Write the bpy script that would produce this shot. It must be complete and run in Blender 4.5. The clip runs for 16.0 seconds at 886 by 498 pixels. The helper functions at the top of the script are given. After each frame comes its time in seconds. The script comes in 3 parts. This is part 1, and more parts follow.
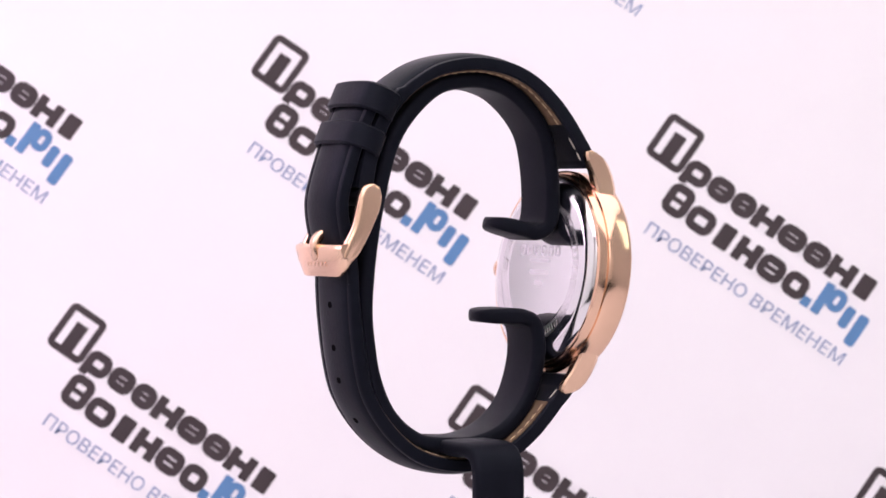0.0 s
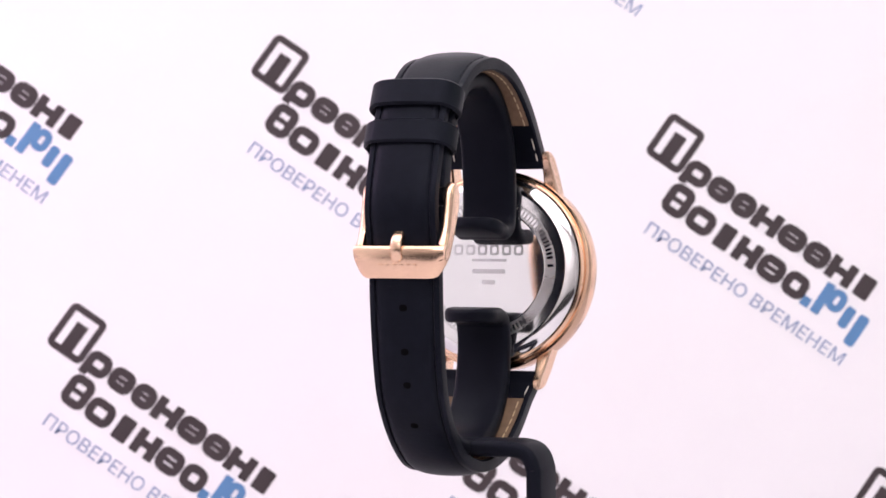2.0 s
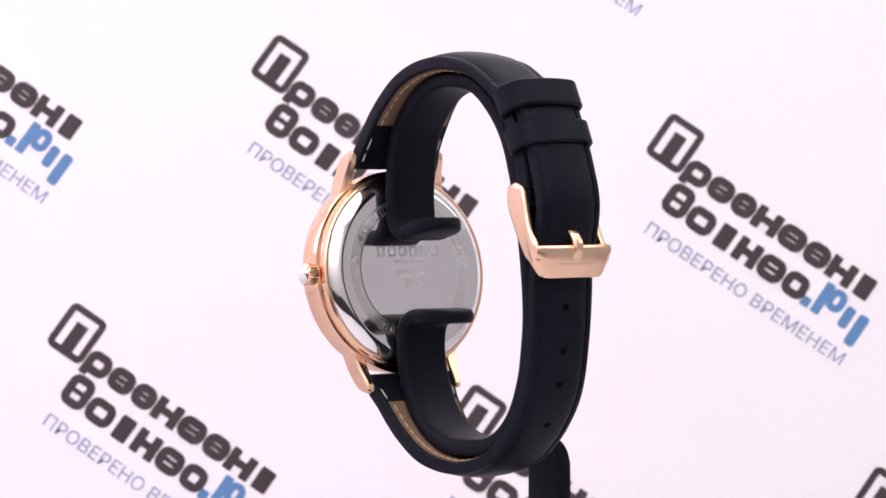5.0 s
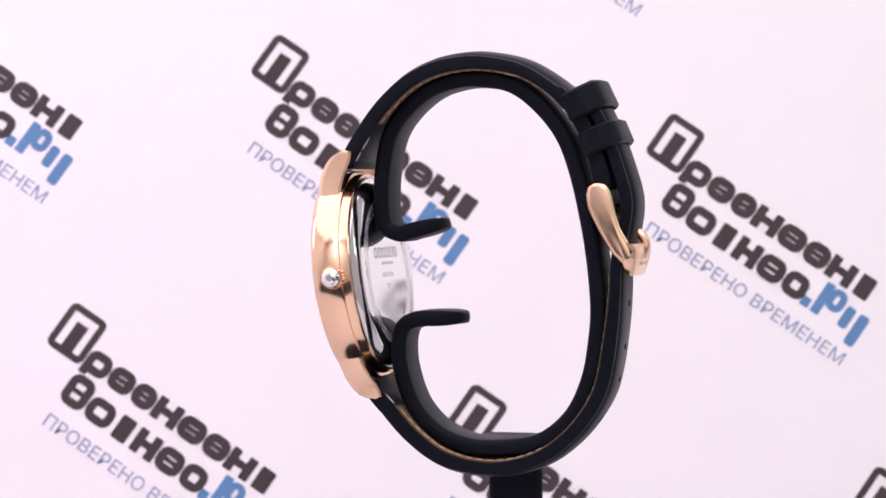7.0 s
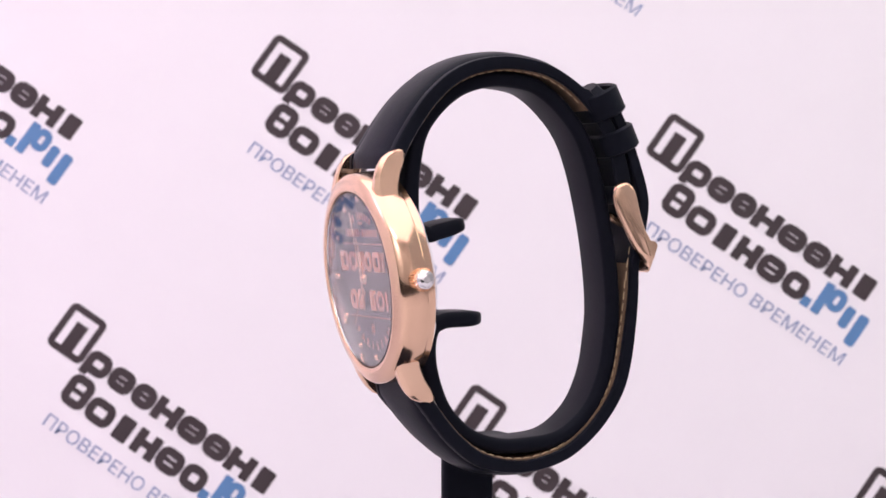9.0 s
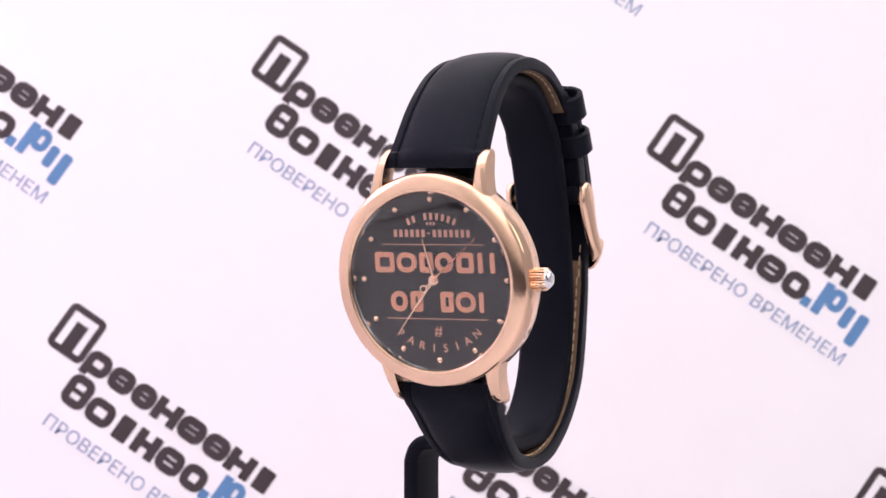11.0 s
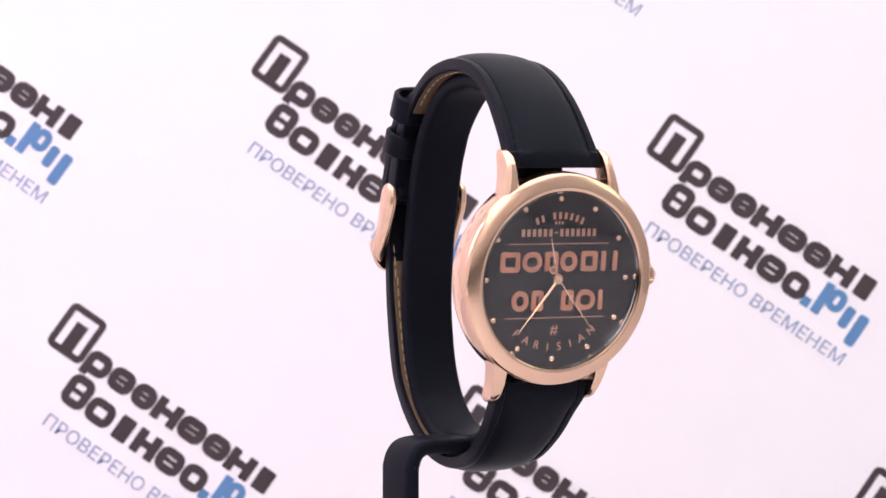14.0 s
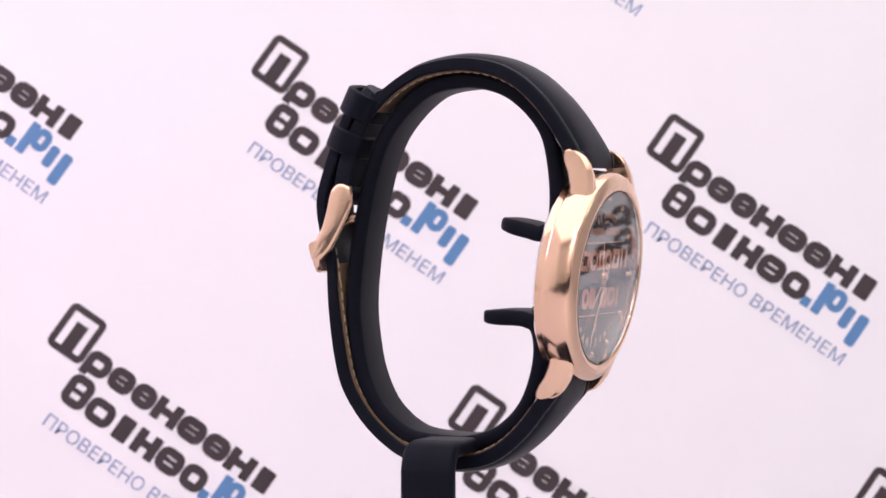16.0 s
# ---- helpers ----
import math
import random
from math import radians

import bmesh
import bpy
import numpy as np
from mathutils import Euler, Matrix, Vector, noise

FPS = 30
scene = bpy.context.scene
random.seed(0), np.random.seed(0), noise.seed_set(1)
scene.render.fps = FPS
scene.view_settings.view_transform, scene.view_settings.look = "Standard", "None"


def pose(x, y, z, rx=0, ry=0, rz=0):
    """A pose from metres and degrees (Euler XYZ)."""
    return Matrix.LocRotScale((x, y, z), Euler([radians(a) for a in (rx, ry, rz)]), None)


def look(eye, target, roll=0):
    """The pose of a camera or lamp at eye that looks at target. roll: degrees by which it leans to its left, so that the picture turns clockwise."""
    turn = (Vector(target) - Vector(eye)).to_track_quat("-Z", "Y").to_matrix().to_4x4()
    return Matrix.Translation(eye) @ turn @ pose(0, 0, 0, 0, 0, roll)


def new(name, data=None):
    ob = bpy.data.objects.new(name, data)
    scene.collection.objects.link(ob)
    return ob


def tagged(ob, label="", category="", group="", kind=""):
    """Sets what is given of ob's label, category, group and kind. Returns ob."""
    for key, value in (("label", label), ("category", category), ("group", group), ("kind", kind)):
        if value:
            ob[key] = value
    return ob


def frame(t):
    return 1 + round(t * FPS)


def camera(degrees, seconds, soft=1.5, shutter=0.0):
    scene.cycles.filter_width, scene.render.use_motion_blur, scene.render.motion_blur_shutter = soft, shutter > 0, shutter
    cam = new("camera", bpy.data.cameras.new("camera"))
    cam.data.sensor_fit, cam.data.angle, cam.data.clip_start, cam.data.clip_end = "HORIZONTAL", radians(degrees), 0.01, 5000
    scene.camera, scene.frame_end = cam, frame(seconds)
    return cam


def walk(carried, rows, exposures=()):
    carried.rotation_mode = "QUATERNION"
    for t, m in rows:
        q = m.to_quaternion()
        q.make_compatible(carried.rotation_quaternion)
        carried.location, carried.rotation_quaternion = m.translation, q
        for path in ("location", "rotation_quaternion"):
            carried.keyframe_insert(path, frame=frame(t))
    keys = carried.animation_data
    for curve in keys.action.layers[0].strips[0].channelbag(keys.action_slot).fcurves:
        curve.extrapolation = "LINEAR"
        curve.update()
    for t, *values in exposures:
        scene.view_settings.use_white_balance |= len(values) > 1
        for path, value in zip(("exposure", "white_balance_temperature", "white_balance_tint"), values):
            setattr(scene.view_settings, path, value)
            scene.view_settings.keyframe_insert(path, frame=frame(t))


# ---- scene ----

# Lengths below are in millimetres unless a name says otherwise; MM turns them into metres.
MM = 0.001
PIVOT = 0.130  # height of the turning watch's own origin above the table, metres

# ---- camera ----
cam = camera(18.22, 16.0, soft=1.6)
EYE = Vector((-0.005915, -0.48869, PIVOT + 0.01066))
AIM = EYE + Vector((0.0, math.cos(radians(1.283)), -math.sin(radians(1.283))))
EXPOSURES = [(0.0, 0.18, 6500, 9), (0.5, 0.21, 6500, 8), (1.5, 0.24, 6500, 7.5), (2.0, 0.24, 6500, 7), (2.5, 0.2, 6500, 7.2), (3.0, 0.06, 6500, 9.5), (3.5, 0.13, 6500, 9), (4.2, 0.27, 6500, 6.5), (6.5, 0.18, 6500, 8.5),
             (7.0, 0.15, 6500, 9), (7.5, 0.02, 6500, 9.5), (8.0, -0.01, 6500, 10), (8.5, -0.04, 6500, 10), (9.0, 0.02, 6500, 10.5), (11.5, 0.23, 6500, 7.5), (12.5, 0.18, 6500, 8.5), (13.0, 0.18, 6500, 8.5), (14.5, 0.25, 6500, 6.5), (16.0, 0.1, 6500, 9)]
walk(cam, [(0.0, look(EYE, AIM, -0.2)), (16.0, look(EYE, AIM, -0.2))], EXPOSURES)
cam.data.dof.use_dof = True
cam.data.dof.focus_distance = 0.478
cam.data.dof.aperture_fstop = 80.0

# ---- light ----
world = bpy.data.worlds.new("world")
scene.world = world
world.use_nodes = True
world.node_tree.nodes["Background"].inputs["Color"].default_value = (0.9, 0.9, 1.0, 1)
world.node_tree.nodes["Background"].inputs["Strength"].default_value = 0.3


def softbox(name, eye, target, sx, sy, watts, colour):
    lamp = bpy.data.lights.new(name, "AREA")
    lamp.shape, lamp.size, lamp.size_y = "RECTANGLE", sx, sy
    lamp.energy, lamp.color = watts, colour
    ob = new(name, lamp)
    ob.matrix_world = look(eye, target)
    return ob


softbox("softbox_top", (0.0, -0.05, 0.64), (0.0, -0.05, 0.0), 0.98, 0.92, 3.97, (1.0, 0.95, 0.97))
# added lamp, no such source known: brightens the wall that the metal reflects
softbox("wall_fill_lamp", (0.0, -1.50, 1.75), (0.0, -1.95, 0.2), 1.4, 0.6, 62.0, (1.0, 0.92, 0.94))
# added lamps, not real sources, tint the banner: pink left, green right
softbox("tint_lamp_left", (-0.42, 0.02, 0.36), (-0.13, 0.31, 0.12), 0.2, 0.2, 0.5, (1.0, 0.64, 1.0))
softbox("tint_lamp_right", (0.42, 0.02, 0.36), (0.13, 0.31, 0.12), 0.2, 0.2, 0.2, (0.84, 1.0, 0.84))


# ---- materials ----
def material(name, colour, rough=0.5, metal=0.0, vary=0.08, scale=300.0, bump=0.0, bump_scale=900.0, coat=0.0, stretch=(1, 1, 1), rough_vary=0.06, spec=0.5, tint=(1, 1, 1)):
    """Principled surface with a two-scale colour mottling, uneven gloss and fine relief."""
    m = bpy.data.materials.new(name)
    m.use_nodes = True
    t = m.node_tree
    b = t.nodes["Principled BSDF"]
    geo = t.nodes.new("ShaderNodeTexCoord")
    mp = t.nodes.new("ShaderNodeMapping")
    mp.inputs["Scale"].default_value = stretch
    t.links.new(geo.outputs["Object"], mp.inputs["Vector"])
    n1 = t.nodes.new("ShaderNodeTexNoise")
    n1.inputs["Scale"].default_value, n1.inputs["Detail"].default_value = scale, 6
    n2 = t.nodes.new("ShaderNodeTexNoise")
    n2.inputs["Scale"].default_value, n2.inputs["Detail"].default_value = scale * 0.12, 3
    for n in (n1, n2):
        t.links.new(mp.outputs["Vector"], n.inputs["Vector"])
    add = t.nodes.new("ShaderNodeMath")
    add.operation = "ADD"
    t.links.new(n1.outputs["Fac"], add.inputs[0])
    t.links.new(n2.outputs["Fac"], add.inputs[1])
    ramp = t.nodes.new("ShaderNodeMapRange")
    ramp.inputs["From Min"].default_value, ramp.inputs["From Max"].default_value = 0.6, 1.4
    ramp.inputs["To Min"].default_value, ramp.inputs["To Max"].default_value = 1 - vary, 1 + vary
    t.links.new(add.outputs[0], ramp.inputs["Value"])
    mul = t.nodes.new("ShaderNodeVectorMath")
    mul.operation = "SCALE"
    mul.inputs[0].default_value = colour
    t.links.new(ramp.outputs["Result"], mul.inputs["Scale"])
    t.links.new(mul.outputs["Vector"], b.inputs["Base Color"])
    rr = t.nodes.new("ShaderNodeMapRange")
    rr.inputs["From Min"].default_value, rr.inputs["From Max"].default_value = 0.3, 0.7
    rr.inputs["To Min"].default_value, rr.inputs["To Max"].default_value = max(0.0, rough - rough_vary), rough + rough_vary
    t.links.new(n2.outputs["Fac"], rr.inputs["Value"])
    t.links.new(rr.outputs["Result"], b.inputs["Roughness"])
    b.inputs["Metallic"].default_value = metal
    b.inputs["Coat Weight"].default_value = coat
    b.inputs["Specular IOR Level"].default_value = spec
    b.inputs["Specular Tint"].default_value = (*tint, 1)
    if bump:
        n3 = t.nodes.new("ShaderNodeTexNoise")
        n3.inputs["Scale"].default_value, n3.inputs["Detail"].default_value = bump_scale, 4
        t.links.new(mp.outputs["Vector"], n3.inputs["Vector"])
        bp = t.nodes.new("ShaderNodeBump")
        bp.inputs["Strength"].default_value, bp.inputs["Distance"].default_value = bump, 0.0001
        t.links.new(n3.outputs["Fac"], bp.inputs["Height"])
        t.links.new(bp.outputs["Normal"], b.inputs["Normal"])
    return m


def glass(name):
    m = bpy.data.materials.new(name)
    m.use_nodes = True
    b = m.node_tree.nodes["Principled BSDF"]
    b.inputs["Base Color"].default_value = (1, 1, 1, 1)
    b.inputs["Transmission Weight"].default_value = 1.0
    b.inputs["Roughness"].default_value = 0.0
    b.inputs["IOR"].default_value = 1.5
    return m


LEATHER = material("black_leather", (0.0064, 0.0071, 0.0118), 0.4, 0, 0.25, 500, 0.35, 1800, rough_vary=0.08, spec=0.11, tint=(0.76, 0.81, 1.0))
LINING = material("tan_suede", (0.19, 0.118, 0.073), 0.85, 0, 0.22, 700, 0.6, 2500)
THREAD = material("tan_thread", (0.55, 0.40, 0.24), 0.8, 0, 0.15, 900)
HOLE = material("hole_shade", (0.003, 0.003, 0.0035), 0.95, 0, 0.2, 900, spec=0.02)
BLACK_THREAD = material("black_thread", (0.006, 0.006, 0.009), 0.8, 0, 0.2, 900, spec=0.1)
PALE_THREAD = material("pale_thread", (0.70, 0.66, 0.58), 0.8, 0, 0.1, 900)
GOLD = material("polished_rose_gold", (0.925, 0.615, 0.43), 0.13, 1, 0.04, 200, 0.15, 160, rough_vary=0.05)
SATIN_GOLD = material("satin_rose_gold", (0.945, 0.645, 0.455), 0.2, 1, 0.05, 400, 0.3, 190, rough_vary=0.06)
STEEL = material("polished_steel", (0.9, 0.89, 0.89), 0.09, 1, 0.03, 300, rough_vary=0.03)
BRUSHED = material("engraved_steel", (0.80, 0.79, 0.79), 0.27, 1, 0.08, 700)
MIRROR = material("mirror_steel", (0.94, 0.93, 0.94), 0.05, 1, 0.02, 250, rough_vary=0.02)
DIAL = material("gloss_black_dial", (0.0085, 0.0078, 0.0108), 0.12, 0, 0.1, 300, rough_vary=0.03, spec=0.15)
PRINT = material("rose_gold_print", (0.72, 0.36, 0.26), 0.45, 0.35, 0.06, 600)
RELIEF = material("polished_rose_gold_relief", (0.86, 0.41, 0.265), 0.3, 1, 0.05, 500, rough_vary=0.05)
ETCH = material("etched_steel", (0.74, 0.73, 0.74), 0.42, 1, 0.06, 700)
CRYSTAL = glass("clear_crystal")
GEM = material("foil_backed_stone", (0.95, 0.94, 0.95), 0.12, 1, 0.03, 900, rough_vary=0.05)
PLASTIC = material("black_plastic", (0.0066, 0.0071, 0.0115), 0.45, 0, 0.15, 300, 0.15, 1200, rough_vary=0.07, spec=0.085, tint=(0.76, 0.81, 1.0))
PAPER = material("white_banner_paper", (0.86, 0.83, 0.86), 0.7, 0, 0.015, 40, 0.05, 600)
INK = material("dark_print_ink", (0.035, 0.022, 0.026), 0.6, 0, 0.12, 120)
BLUE_INK = material("blue_print_ink", (0.09, 0.215, 0.43), 0.6, 0, 0.1, 120)
PALE_INK = material("pale_blue_print_ink", (0.235, 0.29, 0.46), 0.6, 0, 0.06, 120)
CLOTH = material("white_tent_cloth", (0.86, 0.84, 0.86), 0.9, 0, 0.02, 30, 0.2, 400)
GREY_CLOTH = material("grey_panel_cloth", (0.36, 0.355, 0.36), 0.9, 0, 0.04, 30, 0.2, 400)
DESK = material("dark_desk", (0.012, 0.011, 0.012), 0.95, 0, 0.2, 30, spec=0.05)
FLOOR = material("dark_carpet", (0.03, 0.03, 0.033), 0.9, 0, 0.2, 80)
WALL = material("white_wall_paint", (0.70, 0.68, 0.69), 0.8, 0, 0.03, 8, 0.1, 60)
TABLE = material("grey_laminate", (0.42, 0.40, 0.43), 0.4, 0, 0.03, 20)


# ---- mesh helpers ----
def part(name, bm, mat, parent=None, label="", smooth=True, at=None):
    """Links a bmesh, built in millimetres, as one mesh object."""
    if at is not None:
        bm.transform(at)
    bm.transform(Matrix.Scale(MM, 4))
    bmesh.ops.recalc_face_normals(bm, faces=bm.faces)
    me = bpy.data.meshes.new(name)
    bm.to_mesh(me)
    bm.free()
    me.materials.append(mat)
    if smooth:
        me.polygons.foreach_set("use_smooth", [True] * len(me.polygons))
        me.set_sharp_from_angle(angle=radians(32))
    ob = new(name, me)
    if parent is not None:
        ob.parent = parent
    if label:
        tagged(ob, label)
    return ob


def empty(name, m=None):
    ob = new(name)
    ob.empty_display_size = 0.02
    if m is not None:
        ob.matrix_basis = m
    return ob


def spline(points, per=6):
    """Catmull-Rom through 2D points."""
    pts = [Vector(p) for p in points]
    pts = [pts[0] * 2 - pts[1]] + pts + [pts[-1] * 2 - pts[-2]]
    out = []
    for i in range(1, len(pts) - 2):
        a, b, c, d = pts[i - 1:i + 3]
        for k in range(per):
            s = k / per
            out.append(0.5 * (2 * b + (c - a) * s + (2 * a - 5 * b + 4 * c - d) * s * s + (3 * b - a - 3 * c + d) * s ** 3))
    out.append(pts[-2])
    return out


def along(path):
    """Tangent and outward normal of each point of a path in the y-z plane that runs clockwise seen from +x."""
    res = []
    for i, p in enumerate(path):
        t = (path[min(i + 1, len(path) - 1)] - path[max(i - 1, 0)]).normalized()
        res.append((p, t, Vector((-t.y, t.x))))
    return res


def loft(bm, rings, closed_ring=True, caps=True):
    rows = [[bm.verts.new(v) for v in ring] for ring in rings]
    n = len(rows[0])
    for a, b in zip(rows, rows[1:]):
        for i in range(n if closed_ring else n - 1):
            j = (i + 1) % n
            bm.faces.new((a[i], a[j], b[j], b[i]))
    if caps:
        bm.faces.new(rows[0])
        bm.faces.new(rows[-1])
    return rows


def lathe(profile, seg=96, closed=True):
    """Turns (r, z) round the z axis; a closed profile makes a ring."""
    bm = bmesh.new()
    rows = []
    for k in range(seg):
        a = 2 * math.pi * k / seg
        rows.append([bm.verts.new((r * math.cos(a), r * math.sin(a), z)) for r, z in profile])
    n = len(profile)
    for k in range(seg):
        a, b = rows[k], rows[(k + 1) % seg]
        for i in range(n if closed else n - 1):
            j = (i + 1) % n
            bm.faces.new((a[i], a[j], b[j], b[i]))
    return bm


def plate(outline, z0, z1, holes=()):
    """A flat plate with an outline in x-y, from z0 to z1; each hole has as many points as the outline."""
    bm = bmesh.new()
    n = len(outline)
    if holes:
        inner = holes[0]
        rings = [[(x, y, z) for x, y in o] for o, z in ((outline, z0), (outline, z1), (inner, z1), (inner, z0))]
        rows = [[bm.verts.new(v) for v in ring] for ring in rings]
        for a, b in zip(rows, rows[1:] + rows[:1]):
            for i in range(n):
                bm.faces.new((a[i], a[(i + 1) % n], b[(i + 1) % n], b[i]))
    else:
        loft(bm, [[(x, y, z0) for x, y in outline], [(x, y, z1) for x, y in outline]])
    return bm


def rounded(x0, y0, x1, y1, r, n=5):
    r = min(r, (x1 - x0) / 2 - 1e-4, (y1 - y0) / 2 - 1e-4)
    out = []
    for cx, cy, a0 in ((x1 - r, y1 - r, 0), (x0 + r, y1 - r, 90), (x0 + r, y0 + r, 180), (x1 - r, y0 + r, 270)):
        for k in range(n + 1):
            a = radians(a0 + 90 * k / n)
            out.append((cx + r * math.cos(a), cy + r * math.sin(a)))
    return out


def dense(outline, n=6):
    """The same closed outline with its long sides divided."""
    out = []
    for a, b in zip(outline, outline[1:] + outline[:1]):
        k = n if math.dist(a, b) > 2.0 else 1
        out += [(a[0] + (b[0] - a[0]) * j / k, a[1] + (b[1] - a[1]) * j / k) for j in range(k)]
    return out


def disc(cx, cy, r, n=24):
    return [(cx + r * math.cos(2 * math.pi * k / n), cy + r * math.sin(2 * math.pi * k / n)) for k in range(n)]


def merged(bms):
    out = bmesh.new()
    for b in bms:
        me = bpy.data.meshes.new("join")
        b.to_mesh(me)
        b.free()
        out.from_mesh(me)
        bpy.data.meshes.remove(me)
    return out


def block(x0, y0, z0, x1, y1, z1, bevel=0.0, seg=2):
    bm = bmesh.new()
    bmesh.ops.create_cube(bm, size=1.0, matrix=Matrix.Translation(((x0 + x1) / 2, (y0 + y1) / 2, (z0 + z1) / 2)) @ Matrix.Diagonal((x1 - x0, y1 - y0, z1 - z0, 1)))
    if bevel:
        bmesh.ops.bevel(bm, geom=bm.edges[:], offset=bevel, segments=seg, profile=0.5, affect="EDGES")
    return bm


def text_mesh(body, height, depth, centre=True, spacing=1.0, width=None):
    """Built-in letters as a bmesh in millimetres, lying in x-y, cap height given."""
    cu = bpy.data.curves.new("letters", "FONT")
    cu.body, cu.size, cu.extrude, cu.resolution_u = body, height / 0.72, depth / 2, 3
    cu.space_character = spacing
    cu.align_x = "CENTER" if centre else "LEFT"
    ob = bpy.data.objects.new("letters", cu)
    scene.collection.objects.link(ob)
    me = bpy.data.meshes.new_from_object(ob.evaluated_get(bpy.context.evaluated_depsgraph_get()))
    bpy.data.objects.remove(ob)
    bpy.data.curves.remove(cu)
    bm = bmesh.new()
    bm.from_mesh(me)
    bpy.data.meshes.remove(me)
    if width:
        xs = [v.co.x for v in bm.verts]
        k = width / (max(xs) - min(xs))
        bm.transform(Matrix.Diagonal((k, 1, 1, 1)))
    return bm


# ---- the room ----
def room():
    def slab(name, lo, hi, mat, label):
        bm = block(*[c * 1000 for c in lo], *[c * 1000 for c in hi], bevel=1)
        return tagged(part(name, bm, mat, smooth=False), label, kind="structure")
    # white light tent open towards the camera, in a room; all unseen, for reflections
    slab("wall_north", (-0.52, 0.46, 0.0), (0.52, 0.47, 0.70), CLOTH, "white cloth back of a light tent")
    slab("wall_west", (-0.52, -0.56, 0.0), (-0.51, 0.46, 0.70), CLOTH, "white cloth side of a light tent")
    # unseen grey panel added so the dial reflects less from the right
    slab("dim_panel_east", (0.51, -0.56, 0.0), (0.52, 0.46, 0.70), GREY_CLOTH, "unseen grey cloth panel added to dim reflections")
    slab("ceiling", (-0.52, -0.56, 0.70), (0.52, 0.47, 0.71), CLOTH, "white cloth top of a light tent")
    slab("floor", (-1.7, -2.0, -0.80), (1.7, 1.5, -0.75), FLOOR, "dark carpet floor")
    slab("wall_room_north", (-1.7, 1.5, -0.75), (1.7, 1.6, 1.8), WALL, "white painted room wall")
    slab("wall_room_south", (-1.7, -2.1, -0.75), (1.7, -2.0, 1.8), WALL, "white painted room wall")
    slab("wall_room_west", (-1.8, -2.0, -0.75), (-1.7, 1.5, 1.8), WALL, "white painted room wall")
    slab("wall_room_east", (1.7, -2.0, -0.75), (1.8, 1.5, 1.8), WALL, "white painted room wall")
    slab("ceiling_room", (-1.8, -2.1, 1.8), (1.8, 1.6, 1.9), WALL, "white painted room ceiling")
    # unseen desk, blackened so the dial has something dark to reflect
    table = empty("table")
    part("tabletop", block(-800, -1200, -34, 800, 600, -4, 4), DESK, table)
    for x in (-640, 640):
        for y in (-1150, 540):
            part("leg", block(x - 25, y - 25, -750, x + 25, y + 25, -34, 4), DESK, table)
    tagged(table, "unseen dark desk added to darken dial reflections", "table")
    # unseen board; its grey and front edge are set for the dial's reflection
    slab("tent_floor", (-0.51, -0.335, -0.004), (0.51, 0.46, 0.0), TABLE, "unseen board under the watch stand, greyed to dim dial reflections")


# ---- the printed banner ----
TILT = 10.0
BANNER = pose(0, 0.300, PIVOT, -TILT, 0, 0) @ Matrix.Rotation(radians(90), 4, "X")


